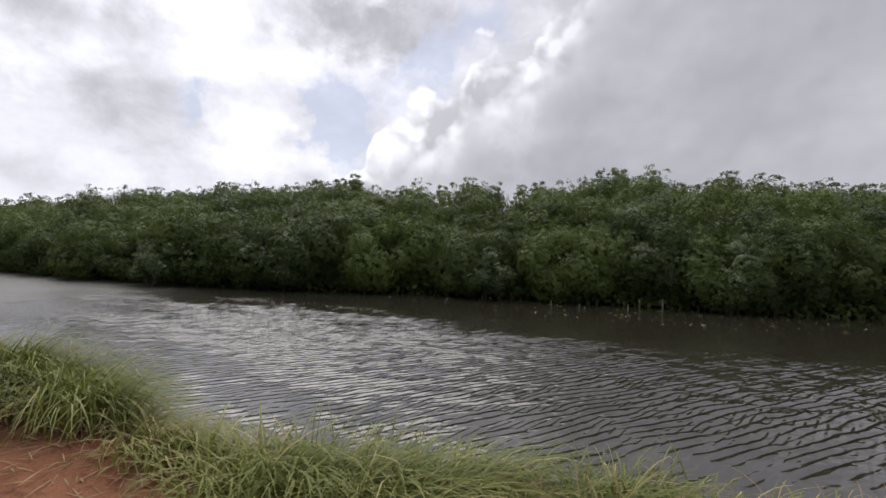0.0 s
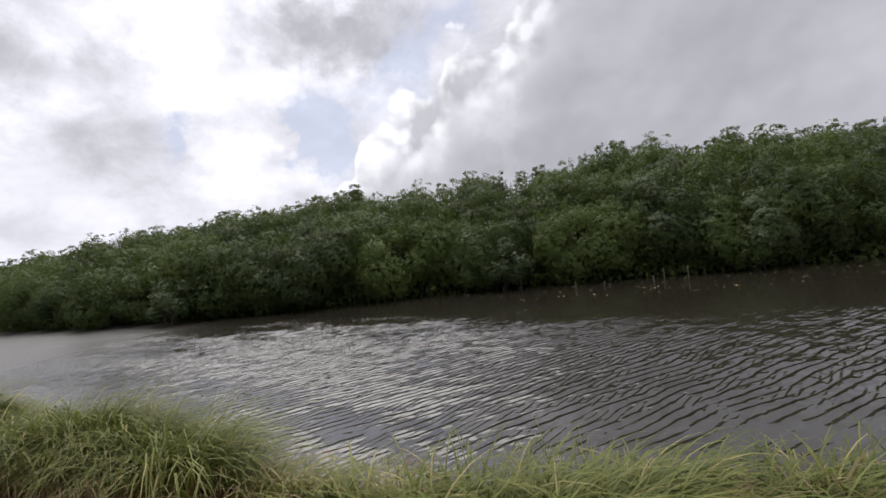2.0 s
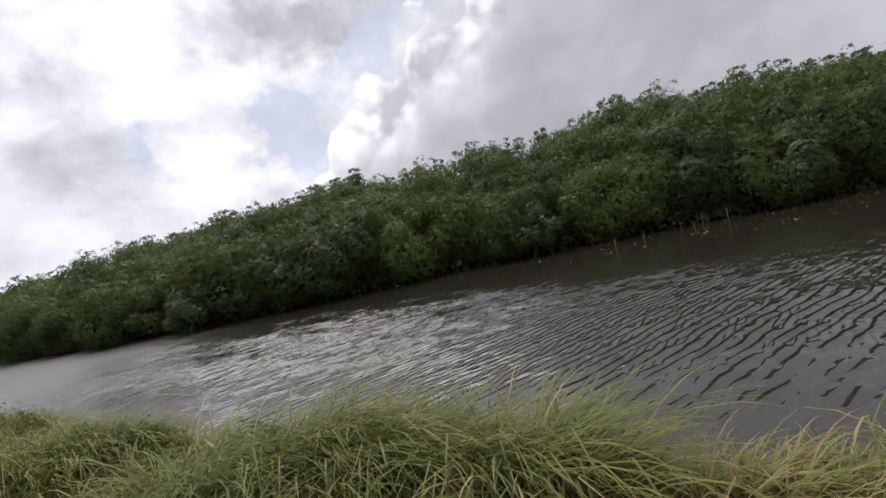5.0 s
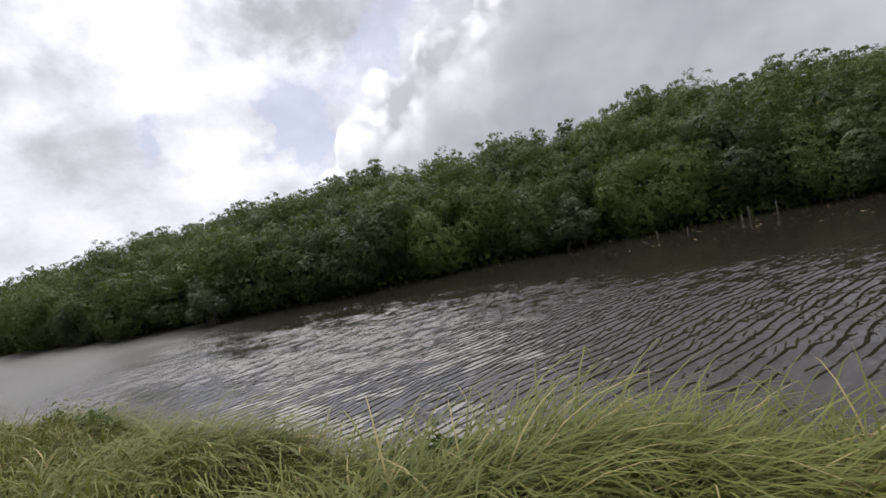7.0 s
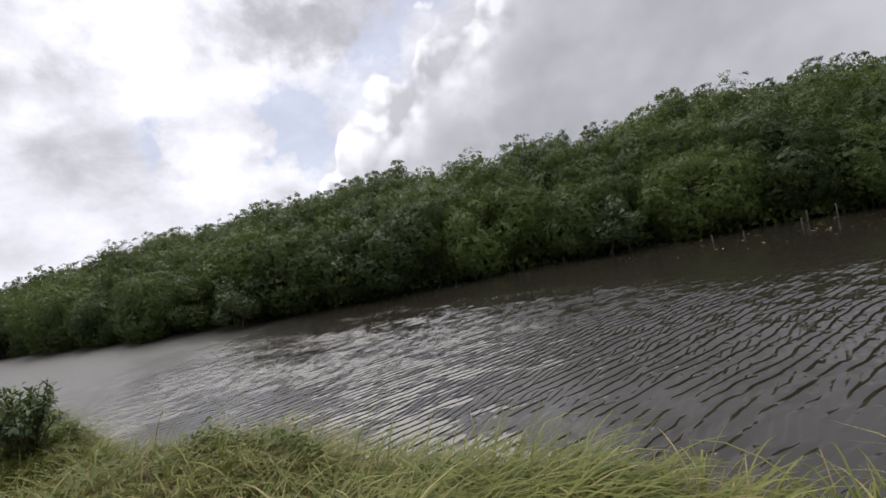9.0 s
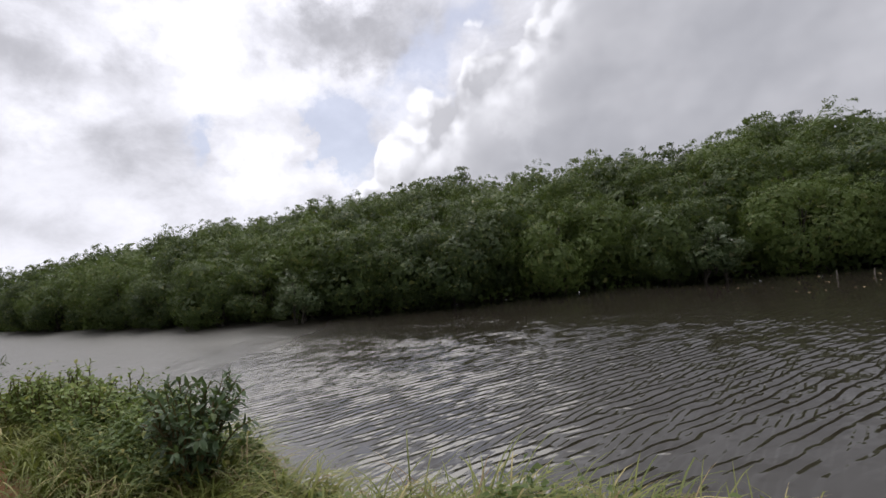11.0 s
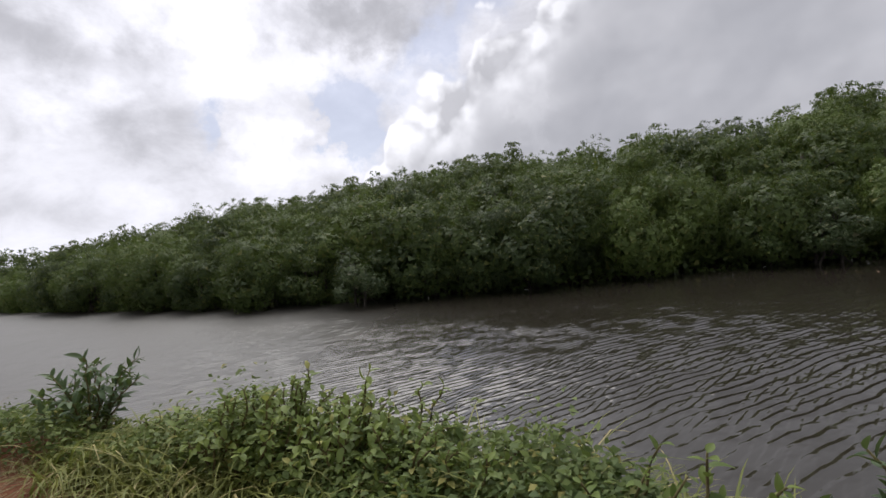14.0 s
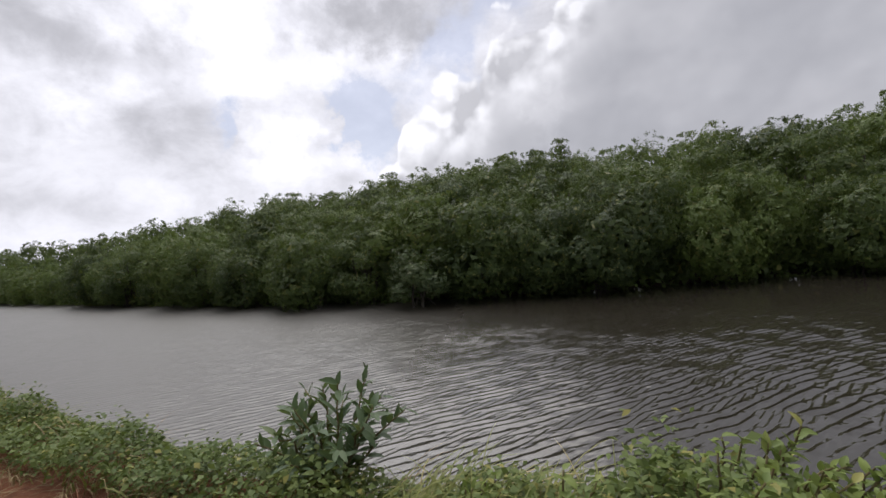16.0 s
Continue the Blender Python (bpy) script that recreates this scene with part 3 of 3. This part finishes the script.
def plant(kinds, x, y, tall_):
    ob = kinds[int(RNG.integers(len(kinds)))]
    s = tall_ / NATIVE[ob.name]
    m = pose(x, y, float(ground_z(x, y)) - 0.03, 0, 0, RNG.uniform(0, 360)) @ Matrix.Diagonal((s * RNG.uniform(0.93, 1.1), s * RNG.uniform(0.93, 1.1), s, 1))
    if ob.name in used:
        return copy_thing(ob, m @ Matrix.Diagonal((1 / ob.scale[0], 1 / ob.scale[1], 1 / ob.scale[2], 1)))
    used.add(ob.name)
    ob.matrix_basis = m
    return ob


def stature(x):
    """How tall the wood stands along the bank."""
    return float(np.interp(x, STAND_X, STAND_K))


def belt(kinds, x0, x1, gap, back):
    x = x0
    while x < x1:
        d = back + RNG.uniform(-1.1, 1.1)
        slope = math.atan2(far_edge(x + 1.5) - far_edge(x - 1.5), 3)
        px, py = x - d * math.sin(slope), far_edge(x) + d * math.cos(slope)
        plant(kinds, px, py, float(np.interp(d, DEEP_D, DEEP_H)) * stature(px) * RNG.uniform(0.84, 1.04))
        x += gap * RNG.uniform(0.75, 1.25) * math.cos(slope) * (1 + max(0, -x - 40) / 120)


FINE = -60
belt(front, FINE, 30, 2.9, 1.5)
belt(front[:2] + tall[2:], FINE, 32, 3.6, 5.0)
belt(tall, FINE, 36, 4.0, 9.2)
belt(tall + back_row, FINE, 40, 4.2, 13.6)
belt(back_row, FINE, 44, 4.6, 18.4)
belt(back_row, FINE, 48, 5.2, 24.0)
belt(far_low, -170, FINE, 3.4, 1.6)
belt(far_tall, -170, FINE, 4.4, 6.4)
belt(far_tall, -170, FINE, 5.0, 12.5)


def thicket():
    """Saplings and hanging foliage that close the dark space under the crowns."""
    n = 120000
    x = RNG.uniform(-180, 40, n)
    d = 0.5 + 12.5 * RNG.uniform(0, 1, n) ** 1.3
    y = far_edge(x) + d
    z = RNG.uniform(0.0, 1.0, n) * (0.5 + 0.45 * np.minimum(d, 6))
    pos = np.stack([x, y, np.maximum(ground_z(x, y), 0) + z], 1)
    axis = unit(RNG.normal(0, 1, (n, 3)))
    nrm = unit(RNG.normal(0, 0.6, (n, 3)) + (0.1, -0.5, 0.6))
    me = leaf_mesh("mangrove_thicket", pos, axis, nrm, RNG.uniform(0.25, 0.5, n), RNG.uniform(0.14, 0.26, n), M_MANGROVE)
    return tagged(new("mangrove_thicket", me), "dense dark mangrove undergrowth under the trees", "undergrowth", kind="stuff")


thicket()


def drift():
    """Fallen leaves floating in the still water along the far bank."""
    n = 150
    x = RNG.normal(5.0, 6.0, n)
    y = far_edge(x) - RNG.uniform(1.0, 8.0, n)
    w = RNG.uniform(0, 6.3, n)
    axis = np.stack([np.cos(w), np.sin(w), np.full(n, 0.12)], 1)
    length = RNG.uniform(0.10, 0.24, n)
    me = leaf_mesh("floating_leaves", np.stack([x, y, np.full(n, 0.012)], 1), axis, np.tile((0.0, 0.0, 1.0), (n, 1)), length, length * 0.45, M_STRAW, 0.0)
    return tagged(new("floating_leaves", me), "pale fallen leaves floating on still creek water", "leaves", kind="stuff")


drift()
tagged(pale, "small mangrove with paler grey-green leaves hanging over the water", "tree", "mangroves across the creek")
pale.matrix_basis = pose(4.9, 33.3, -0.1, 0, 0, 40) @ Matrix.Diagonal((1.0, 1.0, 0.95, 1))
copy_thing(pale, pose(-6.9, 29.2, -0.1, 0, 0, 160) @ Matrix.Diagonal((0.95, 0.95, 0.8, 1)))
copy_thing(pale, pose(-24.6, 18.6, -0.1, 0, 0, 250) @ Matrix.Diagonal((0.8, 0.8, 0.7, 1)))


# ---- stakes in the shallows ----
def stake(x, y, h, r, tilt, turn):
    ob = new("stake", tubes("stake", [[(0, 0, -0.5, r), (0.01, 0, h * 0.5, r * 0.95), (0, 0.01, h - 0.03, r * 0.85), (0, 0.01, h, r * 0.6)]], M_PALE, 8))
    ob.matrix_basis = pose(x, y, 0, tilt, 0, turn)
    return tagged(ob, "weathered pale wooden stake standing in the water", "stake", "stakes near the far bank")


for x, y, h, tilt, turn in ((-2.6, 27.6, 0.46, 3, 40), (-1.4, 28.4, 0.34, 8, 120), (0.8, 29.3, 0.44, 4, 200), (2.2, 30.6, 0.85, 2, 300), (1.1, 30.4, 0.75, 3, 20)):
    stake(x, y, h * 0.75, 0.03, tilt, turn)


# ---- the near bank: grass ----
WIND = np.array([0.87, 0.35, 0.0])


def scatter(n, x0, x1, lo, hi):
    """Places on the bank: lo and hi are fractions of the way from the bare soil to the water."""
    x = RNG.uniform(x0, x1, n)
    k = RNG.uniform(lo, hi, n)
    y = soil_edge(x) + (near_edge(x) - soil_edge(x)) * k
    return x, y


def tufts(count, blades, x0, x1, lo, hi, tall_lo, tall_hi, spread=0.10):
    cx, cy = scatter(count, x0, x1, lo, hi)
    grow = RNG.uniform(tall_lo, tall_hi, count)
    turn = RNG.normal(0, 0.35, (count, 2))
    i = np.repeat(np.arange(count), blades)
    n = len(i)
    off = RNG.normal(0, spread, (n, 2))
    x, y = cx[i] + off[:, 0], cy[i] + off[:, 1]
    root = np.stack([x, y, ground_z(x, y) - 0.02], 1)
    lean = WIND * 1.2 + np.concatenate([turn[i] * 1.6 + off * 4.5 + RNG.normal(0, 0.95, (n, 2)), np.zeros((n, 1))], 1)
    return root, lean, grow[i] * RNG.uniform(0.55, 1.1, n)


def grass(name, groups, w0, w1, material, label):
    parts = [tufts(*g) for g in groups]
    root, lean, length = (np.concatenate([p[k] for p in parts]) for k in range(3))
    me = blade_mesh(name, root, lean, length, RNG.uniform(w0, w1, len(root)), material)
    return tagged(new(name, me), label, "grass", kind="stuff")


grass("long_grass", [(60, 30, 5.2, 12, 0.15, 0.95, 0.36, 0.6), (90, 32, 2.4, 5.4, 0.05, 0.85, 0.42, 0.75), (34, 36, 3.3, 4.6, 0.15, 0.9, 0.6, 0.95), (60, 32, 0.6, 2.6, 0.35, 0.98, 0.3, 0.5),
                     (150, 30, -2.6, 0.8, 0.1, 0.9, 0.32, 0.56), (34, 36, 0.3, 1.7, 0.15, 0.6, 0.75, 1.05), (60, 34, -2.4, 0.3, 0.1, 0.75, 0.42, 0.66), (200, 32, -6.2, -2.2, 0.0, 0.72, 0.5, 0.8), (90, 28, -8.4, -5.6, 0.0, 0.7, 0.32, 0.6),
                     (190, 28, -12.4, -8.0, 0.0, 0.55, 0.45, 0.8), (60, 24, -10.0, -7.8, 0.2, 0.8, 0.5, 0.8), (70, 26, -24, -12.4, 0.05, 0.5, 0.3, 0.45), (30, 36, 0.25, 1.3, 0.35, 0.8, 0.8, 1.1), (60, 34, -1.0, 0.5, 0.1, 0.7, 0.62, 0.95), (26, 36, -0.5, 0.5, 0.15, 0.6, 0.85, 1.2), (24, 34, -3.3, -2.2, 0.1, 0.6, 0.75, 1.05), (44, 34, -3.6, -2.0, 0.15, 0.75, 0.6, 0.88), (80, 32, -5.8, -2.4, 0.5, 0.92, 0.5, 0.85)],
      0.009, 0.020, M_GRASS, "long yellow-green grass bent over by the wind")
grass("dry_grass", [(110, 20, 0.3, 10, 0.0, 0.7, 0.3, 0.65), (110, 18, -7, 0.3, 0.0, 0.8, 0.3, 0.6), (60, 24, -6.0, -4.2, 0.05, 0.55, 0.35, 0.65), (60, 24, -5.8, -3.4, 0.4, 0.9, 0.4, 0.75), (60, 24, -0.2, 1.0, 0.0, 0.35, 0.35, 0.65), (70, 16, -22, -7, 0.0, 0.6, 0.3, 0.7)],
      0.006, 0.012, M_STRAW, "dry straw-coloured and reddish grass stalks")


def litter():
    """Dead stalks lying on the soil along the edge of the grass."""
    n = 4200
    x = RNG.uniform(-24, 12, n)
    y = soil_edge(x) + RNG.normal(-0.12, 0.28, n)
    root = np.stack([x, y, ground_z(x, y) + 0.012], 1)
    w = RNG.uniform(0, 6.3, n)
    axis = np.stack([np.cos(w), np.sin(w), RNG.normal(0.06, 0.07, n)], 1)
    length = RNG.uniform(0.08, 0.32, n)
    me = leaf_mesh("fallen_stalks", root, axis, np.tile((0.0, 0.0, 1.0), (n, 1)), length, RNG.uniform(0.005, 0.012, n), M_STRAW, 0.02)
    return tagged(new("fallen_stalks", me), "dead grass stalks scattered on red soil", "litter", kind="stuff")


litter()


# ---- the near bank: creepers and low herbs ----
def mound(x, y):
    """Height of the creeper mat over the ground."""
    n = 0.5 + 0.5 * np.sin(x * 1.9 + 0.6) * np.sin(y * 2.7 + x * 0.8) + 0.25 * np.sin(x * 5.3 + y * 4.1)
    return np.clip(n, 0.05, 1.2)


def herbs(name, patches, material, label, l0=0.028, l1=0.062):
    pos, axis, nrm = [], [], []
    for n, x0, x1, lo, hi, low, high in patches:
        n = int(n * 2.3)
        x, y = scatter(n, x0, x1, lo, hi)
        top = low + (high - low) * mound(x, y)
        z = ground_z(x, y) + top * RNG.uniform(0.05, 1.0, n) ** 0.5 * np.where(RNG.uniform(0, 1, n) < 0.12, RNG.uniform(1.0, 1.5, n), 1.0)
        pos.append(np.stack([x, y, np.maximum(z, 0.02)], 1))
        w = RNG.uniform(0, 6.3, n)
        axis.append(np.stack([np.cos(w), np.sin(w), RNG.normal(0.05, 0.4, n)], 1) + WIND * 0.25)
        nrm.append(np.stack([RNG.normal(0, 0.45, n), RNG.normal(-0.15, 0.45, n), np.ones(n)], 1))
    pos, axis, nrm = np.concatenate(pos), np.concatenate(axis), np.concatenate(nrm)
    length = RNG.uniform(l0, l1, len(pos))
    me = leaf_mesh(name, pos, axis, nrm, length, length * RNG.uniform(0.5, 0.75, len(pos)), material, 0.2)
    return tagged(new(name, me), label, "creeper", kind="stuff")


herbs("creeper_mat", [(9500, -11.2, -7.6, 0.15, 0.98, 0.2, 0.5), (9000, -17, -11.0, 0.05, 0.98, 0.12, 0.38), (4000, -28, -16.5, 0.05, 1.0, 0.1, 0.4),
                      (2600, -7.8, -5.6, 0.5, 1.0, 0.02, 0.25), (2200, -5.6, -4.0, 0.6, 1.0, 0.15, 0.42), (1200, -4.0, -2.6, 0.6, 1.0, 0.05, 0.3), (2200, -2.6, -0.4, 0.6, 1.0, 0.05, 0.3), (6500, -0.8, 1.7, 0.6, 1.0, 0.14, 0.36), (1500, 1.8, 5, 0.55, 1.0, 0.05, 0.3)],
      M_CREEPER, "dense mat of small green creeper leaves on the bank")


# ---- shrubs and seedlings with leaves of their own ----
def leaf_blade(length, width, curl, material, name="leaf"):
    """One leaf: a pointed oval, folded along its rib and curling down."""
    bm = bmesh.new()
    ks = (0.0, 0.2, 0.45, 0.7, 0.9, 1.0)
    ws = (0.08, 0.75, 1.0, 0.8, 0.35, 0.0)
    rows_ = []
    for k, w in zip(ks, ws):
        y, z = length * k, -curl * length * k * k
        h = width / 2 * w
        if w == 0:
            rows_.append([bm.verts.new((0, y, z))])
        else:
            rows_.append([bm.verts.new((-h, y, z + h * 0.35)), bm.verts.new((0, y, z)), bm.verts.new((h, y, z + h * 0.35))])
    for a, b in zip(rows_, rows_[1:]):
        if len(b) == 1:
            bm.faces.new((a[0], a[1], b[0]))
            bm.faces.new((a[1], a[2], b[0]))
        else:
            bm.faces.new((a[0], a[1], b[1], b[0]))
            bm.faces.new((a[1], a[2], b[2], b[1]))
    me = bpy.data.meshes.new(name)
    bm.to_mesh(me)
    bm.free()
    me.polygons.foreach_set("use_smooth", [True] * len(me.polygons))
    me.materials.append(material)
    return me


def leafy_shrub(name, x, y, top_z, spread, stems, step_len, leaves, label, category, group="", lean=0.25, bare=0.2, upward=0.25):
    """Stems that fan out from one root, each with leaves set alternately along it."""
    base = new(name)
    foot = float(ground_z(x, y)) - 0.02
    height = max(0.2, top_z - foot)
    base.matrix_basis = pose(x, y, foot)
    for s in range(stems):
        w = 2 * math.pi * (s + RNG.uniform(-0.3, 0.3)) / stems
        out = spread * (0.25 + 0.75 * RNG.uniform(0, 1) ** 0.7)
        top = np.array([out * math.cos(w) + lean * height * 0.5, out * math.sin(w) * 0.8, height * RNG.uniform(0.6, 1.0) * (1 - 0.35 * (out / spread) ** 2)])
        line = curve_line((0.03 * math.cos(w), 0.03 * math.sin(w), 0), top, 0.011, 0.004, 0.10 * height, 8, 0.012)
        part("stem", tubes("stem", [line], M_STEM, 5), base)
        pts = np.array([q[:3] for q in line])
        total = np.linalg.norm(np.diff(pts, axis=0), axis=1).sum()
        count = int(total * (1 - bare) / step_len)
        for i in range(count):
            k = bare + (1 - bare) * (i + 1) / count
            f = k * 7
            j = min(int(f), 6)
            p = pts[j] + (pts[j + 1] - pts[j]) * (f - j)
            d = unit(pts[j + 1] - pts[j])
            turn = 2.4 * i + w
            side = unit(np.cross(d, (math.cos(turn), math.sin(turn), 0.2)))
            a = unit(side * 1.0 + d * RNG.uniform(upward, upward + 0.65) + (lean * 0.9, 0, 0.1) + RNG.normal(0, 0.15, 3))
            n = unit(np.cross(np.cross(a, (0, 0, 1) + d * 0.3), a) + RNG.normal(0, 0.25, 3))
            m = Matrix((np.cross(a, n), a, n)).transposed().to_4x4()
            m = Matrix.Translation(p) @ m @ Matrix.Scale(RNG.uniform(0.7, 1.1) * (0.75 + 0.25 * math.sin(math.pi * k)), 4)
            part("leaf", leaves[int(RNG.integers(len(leaves)))], base, m=m)
    return tagged(base, label, category, group)


LONG_LEAVES = [leaf_blade(0.15, 0.058, 0.2, M_SHRUB), leaf_blade(0.13, 0.055, 0.05, M_SHRUB), leaf_blade(0.16, 0.06, 0.35, M_SHRUB)]
NARROW_LEAVES = [leaf_blade(0.11, 0.044, 0.2, M_SHRUB), leaf_blade(0.095, 0.040, 0.05, M_SHRUB), leaf_blade(0.10, 0.044, 0.3, M_SHRUB)]
SHRUB_LEAVES = [leaf_blade(0.11, 0.06, 0.3, M_SHRUB), leaf_blade(0.095, 0.054, 0.12, M_SHRUB), leaf_blade(0.12, 0.058, 0.45, M_SHRUB)]
YOUNG_LEAVES = [leaf_blade(0.078, 0.047, 0.2, M_YOUNG), leaf_blade(0.09, 0.05, 0.45, M_YOUNG), leaf_blade(0.066, 0.042, 0.05, M_YOUNG)]
leafy_shrub("shrub", -7.62, 5.2, 2.1, 0.44, 42, 0.028, NARROW_LEAVES, "dark green broad-leaved shrub leaning in the wind on the bank", "shrub", lean=0.26, bare=0.12, upward=0.4)
leafy_shrub("shrub", -12.85, 4.75, 2.05, 0.62, 20, 0.036, LONG_LEAVES, "open dark green shrub with large glossy leaves by the water", "shrub", lean=0.03, bare=0.22, upward=0.6)
for x, y, z in ((-10.78, 5.4, 2.0), (-10.5, 5.5, 1.94), (-10.15, 5.3, 1.96), (-9.85, 5.5, 1.9), (-10.65, 5.25, 1.98), (-10.3, 5.4, 1.92), (-10.0, 5.35, 1.82), (-10.95, 5.35, 1.78), (-10.5, 5.0, 1.7), (-11.32, 4.95, 1.67), (-10.80, 5.03, 1.83), (-10.36, 5.19, 1.57), (-9.97, 5.18, 1.77), (-9.63, 5.21, 1.83), (-9.24, 5.33, 1.72), (-8.57, 5.37, 1.77), (-10.62, 4.95, 1.99), (-11.35, 4.84, 1.71), (-10.21, 5.01, 1.67), (-9.36, 5.17, 1.66), (-8.23, 5.27, 1.83), (-11.83, 4.82, 1.59), (-9.79, 5.28, 1.62), (-10.82, 4.88, 1.93), (-10.43, 5.01, 1.82)):
    big = z > 1.76
    leafy_shrub("seedling", x, y, z, 0.30 if big else 0.2, 10 if big else 6, 0.034, YOUNG_LEAVES, "yellow-green seedling standing up out of the creepers", "seedling", "seedlings on the bank", lean=0.4, bare=0.12)
for x, y, z in ((-0.43, 6.01, 0.96), (0.10, 6.10, 1.01), (0.48, 6.09, 1.10), (1.00, 6.07, 1.21), (1.26, 6.10, 1.24), (-4.05, 5.90, 0.82), (-2.85, 5.79, 0.91), (-6.37, 5.50, 0.95), (-5.40, 5.84, 0.83)):
    leafy_shrub("weed", x, y, z, 0.2, 5, 0.05, [SHRUB_LEAVES[1], YOUNG_LEAVES[1]], "small leafy green weed at the edge of the water", "weed", "weeds on the bank", lean=0.2, bare=0.35)


# ---- clods of dark mud at the water's edge ----
def clod(x, y, r):
    bm = bmesh.new()
    bmesh.ops.create_icosphere(bm, subdivisions=3, radius=r)
    for v in bm.verts:
        k = 1 + 0.45 * noise.noise(v.co * 2.2 / r + Vector((x, y, 0))) + 0.2 * noise.noise(v.co * 6 / r)
        v.co = Vector((v.co.x * k * 1.3, v.co.y * k, v.co.z * k * 0.65))
    me = bpy.data.meshes.new("mud_clod")
    bm.to_mesh(me)
    bm.free()
    me.polygons.foreach_set("use_smooth", [True] * len(me.polygons))
    me.materials.append(M_SOIL)
    ob = new("mud_clod", me)
    ob.matrix_basis = pose(x, y, max(float(ground_z(x, y)), 0.0) + r * 0.15, 0, 0, x * 77)
    return tagged(ob, "lump of dark wet mud at the water's edge", "mud clod", "mud clods")


for x, y, r in ((-6.5, 5.75, 0.13), (-6.2, 5.85, 0.14), (-5.9, 5.95, 0.11), (-6.9, 5.75, 0.12), (-5.5, 6.05, 0.1), (-5.75, 5.8, 0.15), (5.9, 8.3, 0.12), (6.4, 8.6, 0.16), (6.8, 8.8, 0.13)):
    clod(x, y, r)
